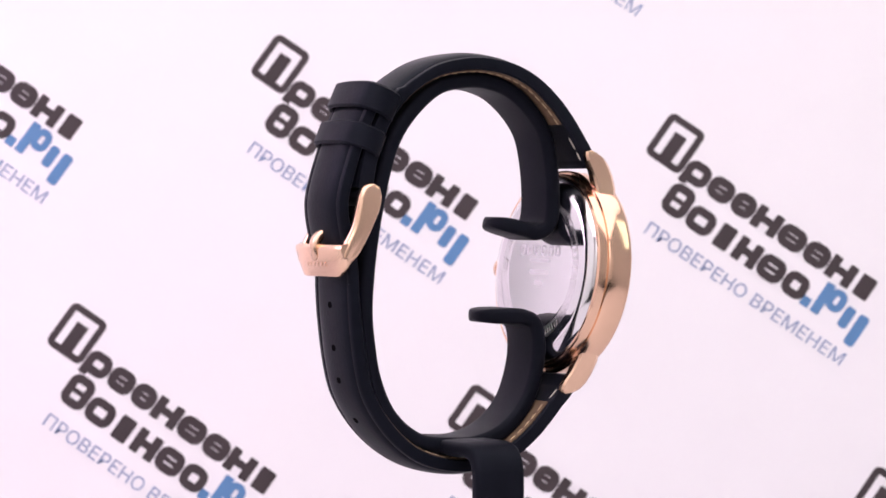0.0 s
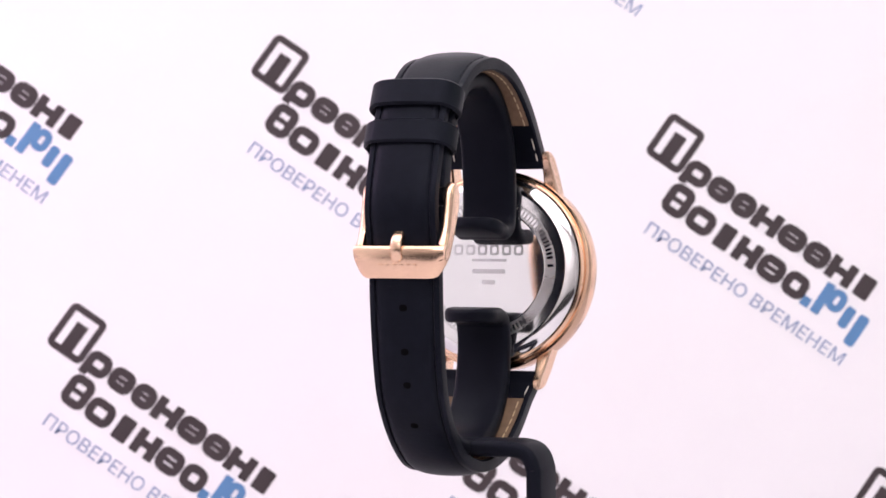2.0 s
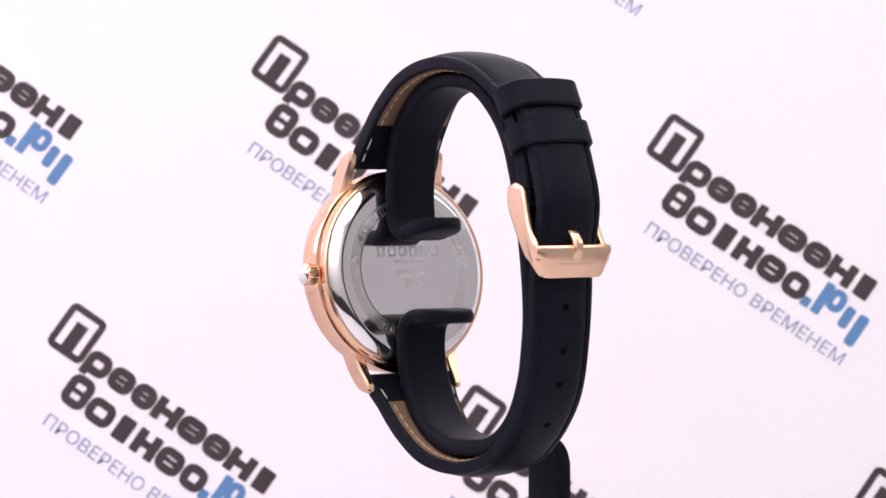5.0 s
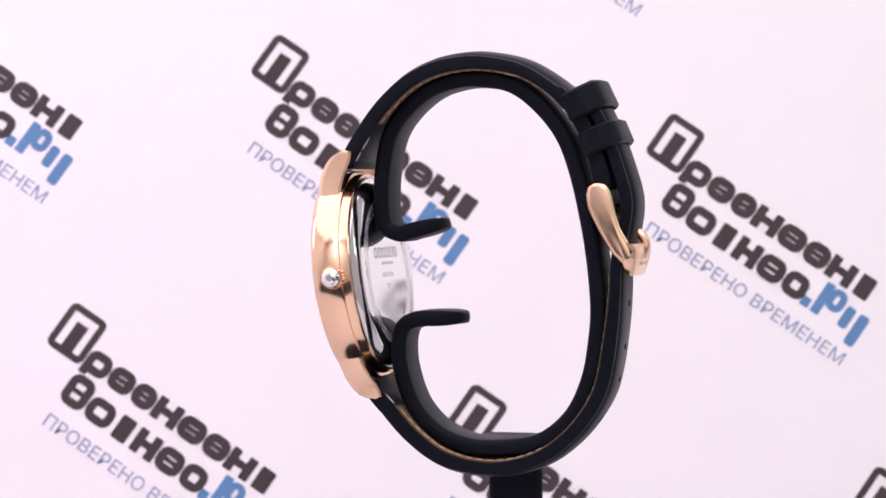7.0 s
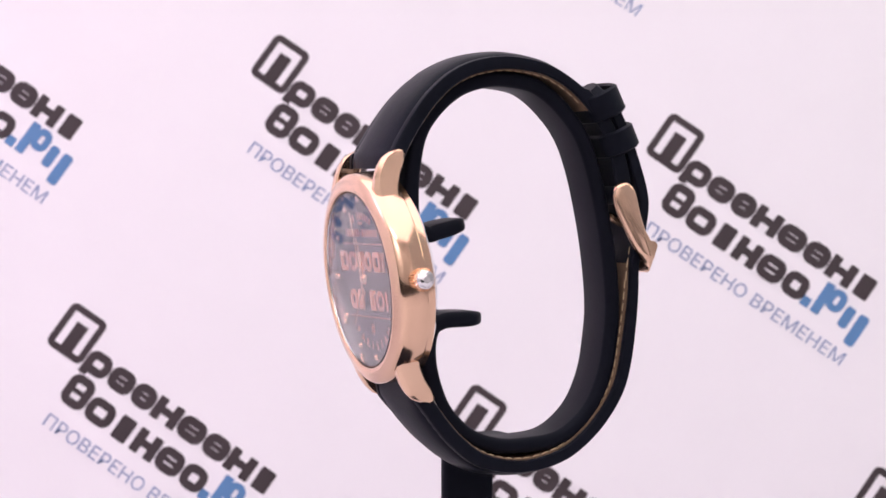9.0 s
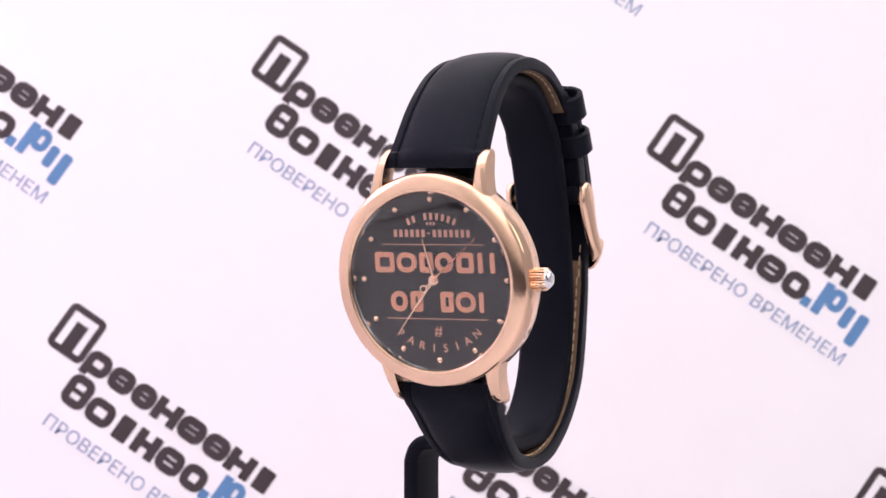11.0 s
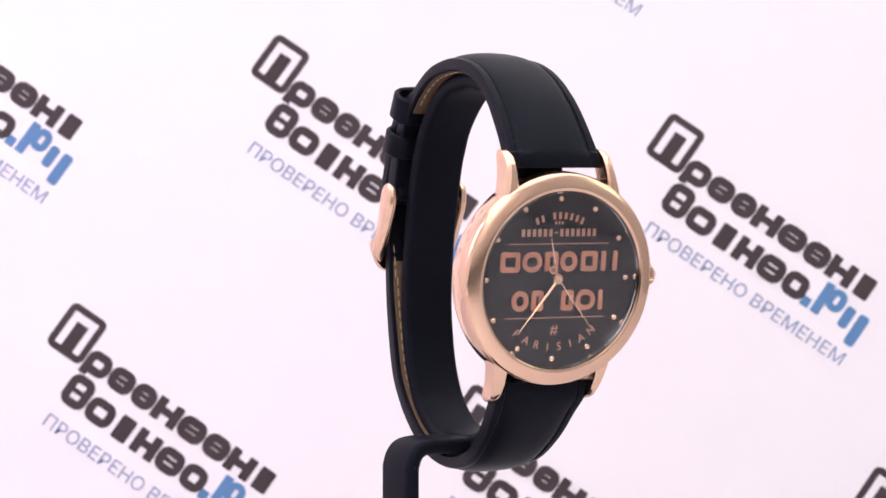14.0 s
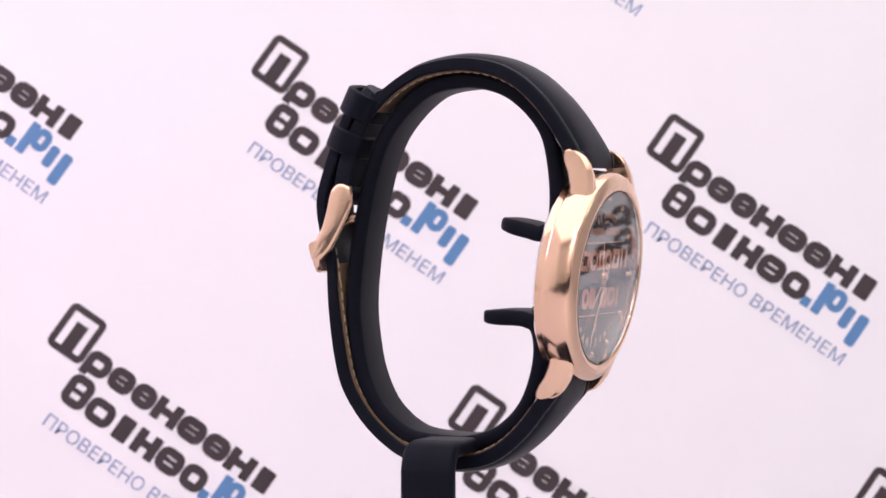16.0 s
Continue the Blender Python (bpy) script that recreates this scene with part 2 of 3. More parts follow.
def banner():
    root = empty("printed_banner", BANNER)
    bottom = -PIVOT / math.cos(radians(TILT)) * 1000
    sheet = plate([(-495, bottom), (495, bottom), (495, 420), (-495, 420)], -1.5, 0)
    part("sheet", sheet, PAPER, root, smooth=False)
    k = 1 / 6.2

    def shape(u0, v0, u1, v1, hole=0.0, r=8.0, top=0.12):
        o = rounded(u0 * k, -v1 * k, u1 * k, -v0 * k, r * k)
        if hole:
            i = rounded((u0 + hole) * k, -(v1 - hole) * k, (u1 - hole) * k, -(v0 + hole) * k, max(r - hole, 2.0) * k)
            return plate(o, 0.02, top, [i])
        return plate(o, 0.02, top)

    def stand_in(kind, u0, v0, u1, v1):
        """A plain shape of one character's size."""
        ring = shape(u0, v0, u1, v1, 15.5, 18)
        if kind == "o":
            return [ring]
        if kind == "d":  # ring with a hanging bar
            return [ring, shape(u0, v1 - 14, u0 + 16, v1 + 7, 0, 3, 0.14)]
        if kind == "e":  # ring with a bar across
            return [ring, shape(u0 + 13, (v0 + v1) / 2 - 4.5, u1 - 13, (v0 + v1) / 2 + 4.5, 0, 2, 0.14)]
        if kind == "b":
            return [shape(u0, v0, u0 + 17, v1, 0, 3), shape(u1 - 17, v0, u1, v1, 0, 3),
                    shape(u0 + 15, (v0 + v1) / 2 - 7, u1 - 15, (v0 + v1) / 2 + 7, 0, 2, 0.14)]
        return [shape(u0 + 8, v0, u1 - 8, v1, 0, 4)]

    def dark():
        bms = [shape(-5, -4, 70, 86, 12.5, 13), shape(21, 23, 45, 75, 0, 2)]
        u = 73
        for kind, w in zip("deebeebt", (46, 46, 42, 48, 50, 46, 48, 42)):
            bms += stand_in(kind, u - 1.5, 43, u + w + 1.5, 86)
            u += w + 4.5
        u = 72
        for kind, w, v in zip("eotbeo", (46, 50, 42, 44, 48, 44), (97, 111, 111, 111, 111, 111)):
            bms += stand_in(kind, u - 1.5, v - 3, u + w + 1.5, 154)
            u += w + 5
        return bms

    def blue():
        return [shape(371, 136, 388, 154, 0, 2), shape(393, 92, 410, 154, 0, 3), shape(407, 92, 441, 134, 13, 16, 0.14),
                shape(446, 107, 464, 148, 0, 6), shape(472, 107, 492, 168, 0, 6)]

    a, b, o = Vector((113.44, -23.65)), Vector((57.24, 77.9)), Vector((-53.1, 55.4))
    tag = text_mesh("ПРОВЕРЕНО ВРЕМЕНЕМ", 24 * k, 0.1, centre=False, width=415 * k)
    xs = min(v.co.x for v in tag.verts)
    tag.transform(Matrix.Translation((76 * k - xs, -206 * k, 0.07)))
    spots = [o + a * i + b * j for i in range(-5, 6) for j in range(-3, 5)]
    spots = [q for q in spots if -470 < q.x < 410 and -75 < q.y < 400]
    near = [q for q in spots if -215 < q.x < 140 and -75 < q.y < 150]
    singles = [part("printed_shape", bm, INK, root, smooth=False) for bm in dark()]
    singles += [part("printed_shape", bm, BLUE_INK, root, "blue printed shape", False) for bm in blue()]
    singles += [part("slogan", tag.copy(), PALE_INK, root, "thin pale blue printed slogan", False)]
    joined = [part("printed_mark", merged(dark()), INK, root, "dark brown printed mark", False),
              part("printed_mark", merged(blue()), BLUE_INK, root, "blue printed mark", False),
              part("slogan", tag, PALE_INK, root, "thin pale blue printed slogan", False)]
    used = set()
    for q in spots:
        m = Matrix.Translation((q.x * MM, q.y * MM, 0)) @ Matrix.Rotation(radians(-35.0), 4, "Z")
        for ob in singles if q in near else joined:
            c = ob
            if ob.name in used:
                c = ob.copy()
                scene.collection.objects.link(c)
                c.parent = root
            used.add(ob.name)
            c.matrix_basis = m
    tagged(root, "white paper banner with repeated slanted dark and blue print", "banner", kind="structure")


# ---- the display stand ----
CX = 3.0  # the watch's middle plane
HOLDER = [(-9.0, 3.3), (-10.6, 2.9), (-12.3, 2.5), (-14.8, 3.9), (-15.5, 7.9), (-15.2, 13.8), (-13.9, 19.8), (-10.9, 24.2),
          (-6.5, 27.7), (-1.5, 29.3), (3.0, 29.4), (8.2, 28.3), (12.8, 25.0), (16.9, 20.0), (19.4, 13.8), (21.3, 5.8),
          (22.6, -2.2), (23.25, -10.2), (22.8, -16.4), (21.5, -23.0), (18.4, -29.2), (12.8, -33.6), (5.8, -34.7), (0.3, -34.5),
          (-5.2, -32.4), (-9.6, -27.9), (-11.9, -21.9), (-12.4, -17.0), (-11.6, -13.8), (-9.6, -12.6), (-8.0, -12.35), (-6.2, -12.3)]


def strip(path, half_w, half_t, x_mid, nose=1.2, slant=(0.0, 0.0)):
    """A rounded flat strip swept along a path in the y-z plane; slant cuts its two ends askew."""
    bm = bmesh.new()
    rings = []
    sec = rounded(-half_w, -half_t, half_w, half_t, half_t * 0.75, 4)
    fr = along(path)
    for i, (p, t, n) in enumerate(fr):
        f = max(0.0, 1 - i / 12), max(0.0, 1 - (len(fr) - 1 - i) / 12)
        rings.append([(x_mid + u, p.x + n.x * v + (slant[0] * f[0] + slant[1] * f[1]) * (half_w - u), p.y + n.y * v) for u, v in sec])
    for first, (p, t, n), sgn in ((0, fr[0], -1), (1, fr[-1], 1)):
        tip = [[(x_mid + u * s, p.x + n.x * v * q + sgn * t.x * d + slant[first] * (half_w - u * s), p.y + n.y * v * q + sgn * t.y * d) for u, v in sec]
               for s, q, d in ((0.98, 0.98, nose * 0.25), (0.91, 0.94, nose * 0.46), (0.79, 0.87, nose * 0.66), (0.6, 0.76, nose * 0.83), (0.35, 0.58, nose * 0.95), (0.1, 0.3, nose))]
        rings = tip[::-1] + rings if not first else rings + tip
    loft(bm, rings)
    return bm


def stand():
    root = empty("display_stand")
    part("holder", strip(spline(HOLDER, 5), 5.0, 1.4, CX, 4.8, (0.04, 0.11)), PLASTIC, root)
    # arm that leaves the holder sideways and bends down to the base
    mid = [(6.0, -34.9), (0, -34.9), (-6.0, -34.9), (-9.6, -34.9), (-11.9, -35.7), (-13.1, -38.0), (-13.3, -42.0), (-13.3, -70.0), (-13.3, -126.0)]
    bm = strip(spline(mid, 6), 4.9, 1.35, 4.0)
    bm.transform(Matrix(((0, 1, 0, 0), (1, 0, 0, 0), (0, 0, 1, 0), (0, 0, 0, 1))))
    part("post", bm, PLASTIC, root)
    prof = [(0.0, -130.0), (42.0, -130.0), (43.5, -129.0), (43.5, -126.5), (42.0, -125.5), (0.0, -125.0)]
    part("base_plate", lathe(prof, 64, False), PLASTIC, root)
    tagged(root, "black plastic watch display stand with an open oval holder", "stand")
    return root


# ---- the watch ----
FACE = Matrix.Translation((CX, -21.3, -5.0)) @ Matrix.Rotation(radians(-1.5), 4, "Z") @ Matrix.Rotation(radians(90 + 7.27), 4, "X")

UPPER = [(-22.4, 13.9), (-22.3, 16.2), (-21.0, 19.0), (-17.8, 23.9), (-14.6, 27.7), (-10.5, 31.1), (-5.5, 33.4), (0.4, 34.4), (5.4, 34.1), (10.4, 32.9),
         (15.0, 30.4), (18.6, 27.6), (21.8, 23.9), (24.2, 19.3), (25.7, 14.8), (26.5, 10.8)]
LOWER = [(28.1, -6.0), (27.8, -12.2), (26.8, -20.2), (25.1, -26.2), (21.2, -32.1), (16.2, -36.6), (11.2, -39.0), (5.2, -40.1), (-0.8, -39.7),
         (-5.8, -38.0), (-10.7, -34.3), (-14.7, -29.8), (-16.6, -26.9), (-17.3, -24.9), (-17.4, -22.9)]
TAIL_END = [(21.6, 29.2), (23.7, 26.4), (26.7, 20.2), (28.9, 14.2), (30.2, 9.5), (30.3, 6.0), (29.6, 2.0), (28.7, -1.5)]


def section(w, top, thick, pad):
    """Outer padded profile of the strap, (across, outward); 0 is the crest."""
    half = [(1.0, -pad - 0.45), (0.985, -pad - 0.12), (0.95, -pad), (0.84, -pad + 0.02), (0.815, -pad - 0.22), (0.785, -pad - 0.05),
            (0.72, -pad * 0.68), (0.58, -pad * 0.34), (0.38, -pad * 0.12), (0.18, -pad * 0.02)]
    pts = [(u * w, n) for u, n in half] + [(0, 0)] + [(-u * w, n) for u, n in half[::-1]]
    return pts + [(-w, -thick + 0.25), (-w + 0.3, -thick), (w - 0.3, -thick), (w, -thick + 0.25)]


def strap_mesh(path, width, thick, pad, x_mid=CX):
    bm = bmesh.new()
    rings = []
    fr = along(path)
    for i, (p, t, n) in enumerate(fr):
        s = i / (len(fr) - 1)
        rings.append([(x_mid + u, p.x + n.x * v, p.y + n.y * v) for u, v in section(width(s), 0, thick(s), pad(s))])
    loft(bm, rings)
    return bm


def lining_mesh(path, width, depth, thick, s0, s1):
    bm = bmesh.new()
    rings = []
    fr = along(path)
    for i, (p, t, n) in enumerate(fr):
        s = i / (len(fr) - 1)
        if s0 <= s <= s1:
            w = width(s) - 0.75
            d = depth(s)
            rings.append([(CX + u, p.x + n.x * v, p.y + n.y * v) for u, v in ((-w, -d + 0.02), (w, -d + 0.02), (w, -d - thick), (-w, -d - thick))])
    loft(bm, rings)
    return bm


def stitches(path, width, depth, s0, s1, side, inset, r=0.16, pitch=1.9, dash=1.25):
    """Thread dashes along one edge of a strap, at a depth below its crest."""
    bm = bmesh.new()
    fr = along(path)
    length = [0.0]
    for a, b in zip(fr, fr[1:]):
        length.append(length[-1] + (b[0] - a[0]).length)
    total = length[-1]

    def at(d):
        d = min(max(d, 0), total)
        i = max(k for k in range(len(length)) if length[k] <= d + 1e-9)
        i = min(i, len(fr) - 2)
        f = (d - length[i]) / max(length[i + 1] - length[i], 1e-6)
        p = fr[i][0].lerp(fr[i + 1][0], f)
        n = fr[i][2].lerp(fr[i + 1][2], f).normalized()
        s = (i + f) / (len(fr) - 1)
        return Vector((CX + side * (width(s) - inset), p.x - n.x * depth(s), p.y - n.y * depth(s))), Vector((0, n.x, n.y))
    d, stop = length[round(s0 * (len(fr) - 1))], length[round(s1 * (len(fr) - 1))]
    while d + dash < stop:
        rings = []
        for k, (f, q) in enumerate(((0, 0.3), (0.2, 1), (0.8, 1), (1, 0.3))):
            c, n = at(d + dash * f)
            x = Vector((1, 0, 0))
            rings.append([c + (x * math.cos(a) + n * math.sin(a)) * r * q for a in (0, 1.05, 2.09, 3.14, 4.19, 5.24)])
        loft(bm, rings)
        d += pitch
    return bm


def strap(root):
    up, low = spline(UPPER, 5), spline(LOWER, 5)
    tail = spline(TAIL_END + [(28.2, -4.5), (27.95, -9.0)], 5)
    w_up = lambda s: float(np.interp(s, (0, 0.11, 0.3, 0.47, 0.72, 1), (9.05, 8.95, 8.05, 7.25, 6.7, 6.7)))
    w_low = lambda s: float(np.interp(s, (0, 0.35, 0.5, 0.64, 0.75, 0.86, 1), (6.4, 6.05, 6.45, 7.25, 8.15, 8.95, 9.05)))
    w_tail = lambda s: 6.4 * min(1.0, 0.45 + s * 5)
    t_up = lambda s: float(np.interp(s, (0, 0.1, 0.25, 0.5, 0.66, 0.8, 1), (3.3, 3.6, 3.5, 3.25, 2.9, 3.2, 3.6)))
    flat = lambda s: float(np.interp(s, (0, 0.12, 0.5, 0.62, 0.8, 0.9, 1), (2.4, 2.95, 2.95, 3.4, 3.5, 3.0, 2.65)))
    pad_low = lambda s: float(np.interp(s, (0, 0.6, 0.8, 0.88, 1), (0.5, 0.85, 0.85, 0.3, 0.2)))
    pad = lambda s: 1.0 if 0.08 < s < 0.72 else 0.55
    up_ob = part("upper_strap", strap_mesh(up, w_up, t_up, pad), LEATHER, root, "padded black leather strap half with tan lining")
    part("lining", lining_mesh(up, w_up, t_up, 0.2, 0.19, 0.76), LINING, up_ob, "tan suede lining")
    low_ob = part("lower_strap", strap_mesh(low, w_low, flat, pad_low), LEATHER, root, "black leather strap half with punched holes")
    part("lining", lining_mesh(low, w_low, flat, 0.2, 0.0, 0.795), LINING, low_ob, "tan suede lining")
    part("tail", strap_mesh(tail, w_tail, lambda s: 2.8 - 0.4 * max(0.0, (s - 0.7) / 0.3), lambda s: 0.75 - 0.25 * max(0.0, (s - 0.7) / 0.3)), LEATHER, low_ob)
    part("lining", lining_mesh(tail, w_tail, lambda s: 2.4, 0.2, 0.62, 1.0), LINING, low_ob, "tan suede lining")
    part("stitching", stitches(tail, w_tail, lambda s: 2.63, 0.63, 0.98, 1, 1.15, 0.14, 2.1, 1.6), THREAD, low_ob, "tan thread stitching")
    part("stitching", stitches(tail, w_tail, lambda s: 2.63, 0.63, 0.98, -1, 1.15, 0.14, 2.1, 1.6), THREAD, low_ob, "tan thread stitching")
    part("fold", lathe([(0.0, -6.2), (1.6, -6.2), (1.85, -5.9), (1.85, 5.9), (1.6, 6.2), (0.0, 6.2)], 20, False), LEATHER, up_ob, at=pose(CX, 24.0, 9.3, 0, 90, 0))
    for side in (-1, 1):
        part("stitching", stitches(up, w_up, lambda s: t_up(s) + 0.23, 0.20, 0.75, side, 1.5, 0.14, 2.1, 1.6), THREAD, up_ob, "tan thread stitching", at=None)
        part("stitching", stitches(up, w_up, lambda s: t_up(s) + 0.1, 0.07, 0.18, side, 0.9, 0.12, 3.3, 2.6), PALE_THREAD, up_ob, "pale thread stitching")
        part("stitching", stitches(up, w_up, lambda s: 1.02, 0.05, 0.7, side, 1.5, 0.09), BLACK_THREAD, up_ob, "black thread stitching")
        part("stitching", stitches(low, w_low, lambda s: flat(s) + 0.23, 0.0, 0.79, side, 1.5, 0.14, 2.1, 1.6), THREAD, low_ob, "tan thread stitching")
        part("stitching", stitches(low, w_low, lambda s: flat(s) + 0.1, 0.80, 0.89, side, 0.9, 0.12, 3.3, 2.6), PALE_THREAD, low_ob, "pale thread stitching")
        part("stitching", stitches(low, w_low, lambda s: pad_low(s) + 0.03, 0.02, 0.88, side, 1.2, 0.09), BLACK_THREAD, low_ob, "black thread stitching")
    fr = along(low)
    for z in (-9.4, -16.4, -23.2, -30.2):
        p, t, n = min(fr, key=lambda q: abs(q[0].y - z) + (100 if q[0].x < 15 else 0))
        m = Matrix(((1, 0, 0, CX), (0, t.x, n.x, p.x), (0, t.y, n.y, p.y), (0, 0, 0, 1)))
        # shade inside a hole, painted as a thin dark disc on the leather
        part("hole", plate(rounded(-0.68, -0.55, 0.68, 0.55, 0.5), -0.15, 0.012), HOLE, low_ob, "dark disc standing for a punched strap hole", at=m)
    # keepers
    for name, (y, z), (ty, tz), half_h in (("keeper", (24.7, 27.1), (2.4, -5.0), 2.5), ("keeper", (27.6, 20.5), (1.95, -4.5), 2.2)):
        t = Vector((ty, tz)).normalized()
        n = Vector((-t.y, t.x))
        m = Matrix(((1, 0, 0, CX), (0, n.x, t.x, y), (0, n.y, t.y, z), (0, 0, 0, 1)))
        out = rounded(-8.0, -7.6, 8.3, 0.0, 3.0, 8)
        inn = rounded(-7.0, -6.6, 7.3, -1.0, 2.0, 8)
        out, inn = [[(x, yy - (1.1 * (abs(x) / 8.0) ** 2.5 if yy > -3.8 else 0.0)) for x, yy in o] for o in (dense(out), dense(inn))]
        bm = bmesh.new()
        rows = [[(x, yy, h) for x, yy in out] for h in (-half_h + 0.4, half_h - 0.4)]
        rim_t = [((a[0] + b[0]) / 2, (a[1] + b[1]) / 2, half_h) for a, b in zip(out, inn)]
        rim_b = [((a[0] + b[0]) / 2, (a[1] + b[1]) / 2, -half_h) for a, b in zip(out, inn)]
        rings = [rows[0], rows[1], rim_t, [(x, yy, half_h - 0.3) for x, yy in inn], [(x, yy, -half_h + 0.3) for x, yy in inn], rim_b, rows[0]]
        loft(bm, rings, True, False)
        bmesh.ops.remove_doubles(bm, verts=bm.verts[:], dist=1e-5)
        part(name, bm, LEATHER, up_ob, "black leather strap keeper loop", at=m)


def buckle(root):
    hub = part("buckle", buckle_bar(), SATIN_GOLD, root, "polished rose gold pin buckle")
    side = [(21.9, 9.3), (22.3, 10.8), (23.9, 11.5), (25.5, 10.9), (26.4, 9.2), (27.0, 6.6), (27.9, 3.6), (29.2, 1.2), (30.1, -0.6),
            (30.1, -2.6), (29.4, -4.0), (28.6, -4.2), (27.7, -3.2), (26.6, -1.2), (25.0, 1.4), (23.2, 4.8), (22.1, 7.4)]
    outline = [Vector(q) for q in spline(side + side[:1], 3)[:-1]]
    k = len(outline)
    inward = []
    for i in range(k):
        d = (outline[(i + 1) % k] - outline[i - 1]).normalized()
        inward.append(Vector((d.y, -d.x)))
    for s in (-1, 1):
        bm = bmesh.new()
        rings = []
        for off, cut, low in ((6.7, 0.4, 0.78), (6.85, 0.12, 0.74), (7.15, 0.0, 0.66), (7.55, 0.05, 0.55), (7.9, 0.22, 0.44), (8.1, 0.5, 0.36), (8.18, 0.85, 0.3)):
            ring = []
            for p, w in zip(outline, inward):
                q = p + w * cut
                ring.append((CX + s * off, q.x, q.y if q.y > -1.0 else -1.0 + (q.y + 1.0) * low))
            rings.append(ring)
        loft(bm, rings)
        part("side_bar", bm, SATIN_GOLD, hub)
    marks = []
    for x in (-3.1, -1.9, -0.6, 0.6, 1.9, 3.1):
        bm = block(-0.4, -0.1, -0.35, 0.4, 0.05, 0.35, 0.02)
        bm.transform(pose(CX + x, 30.18 + 0.5 * (1 - (x / 8.15) ** 2), -2.5, -15.3, 0, 0))
        marks.append(bm)
    part("embossed_mark", merged(marks), SATIN_GOLD, hub)
    bm = lathe([(0.0, -7.6), (0.7, -7.6), (0.7, 7.6), (0.0, 7.6)], 16, False)
    part("hinge_bar", bm, SATIN_GOLD, hub, at=pose(CX, 23.6, 8.6, 0, 90, 0))
    path = [Vector(q) for q in ((25.0, 5.2), (27.6, 4.0), (29.5, 2.7), (30.6, 1.7), (30.95, 0.5), (30.7, -0.7))]
    part("pin", strip(spline(path, 4), 1.05, 0.75, CX), SATIN_GOLD, hub, "rose gold buckle pin")


def buckle_bar():
    """The broad front bar with rounded lower corners, slightly bowed outward."""
    n = 25
    bm = bmesh.new()
    rings = []
    for k in range(n):
        x = -8.1 + 16.2 * k / (n - 1)
        e = abs(x) / 8.15
        low = -4.7 + 2.6 * max(0.0, (e - 0.7) / 0.3) ** 2.0
        bow = 0.5 * (1 - e * e) - 0.35 * e ** 4
        prof = [(28.0, 0.2), (28.5, 0.85), (29.4, 1.05), (30.2, 0.85), (30.55, 0.45), (30.62, 0.0), (30.35, low * 0.4), (29.9, low * 0.75), (29.5, low + 0.12), (29.1, low), (28.6, low + 0.3), (28.5, low * 0.5)]
        rings.append([(CX + x, y + bow, z) for y, z in prof])
    loft(bm, rings)
    return bm


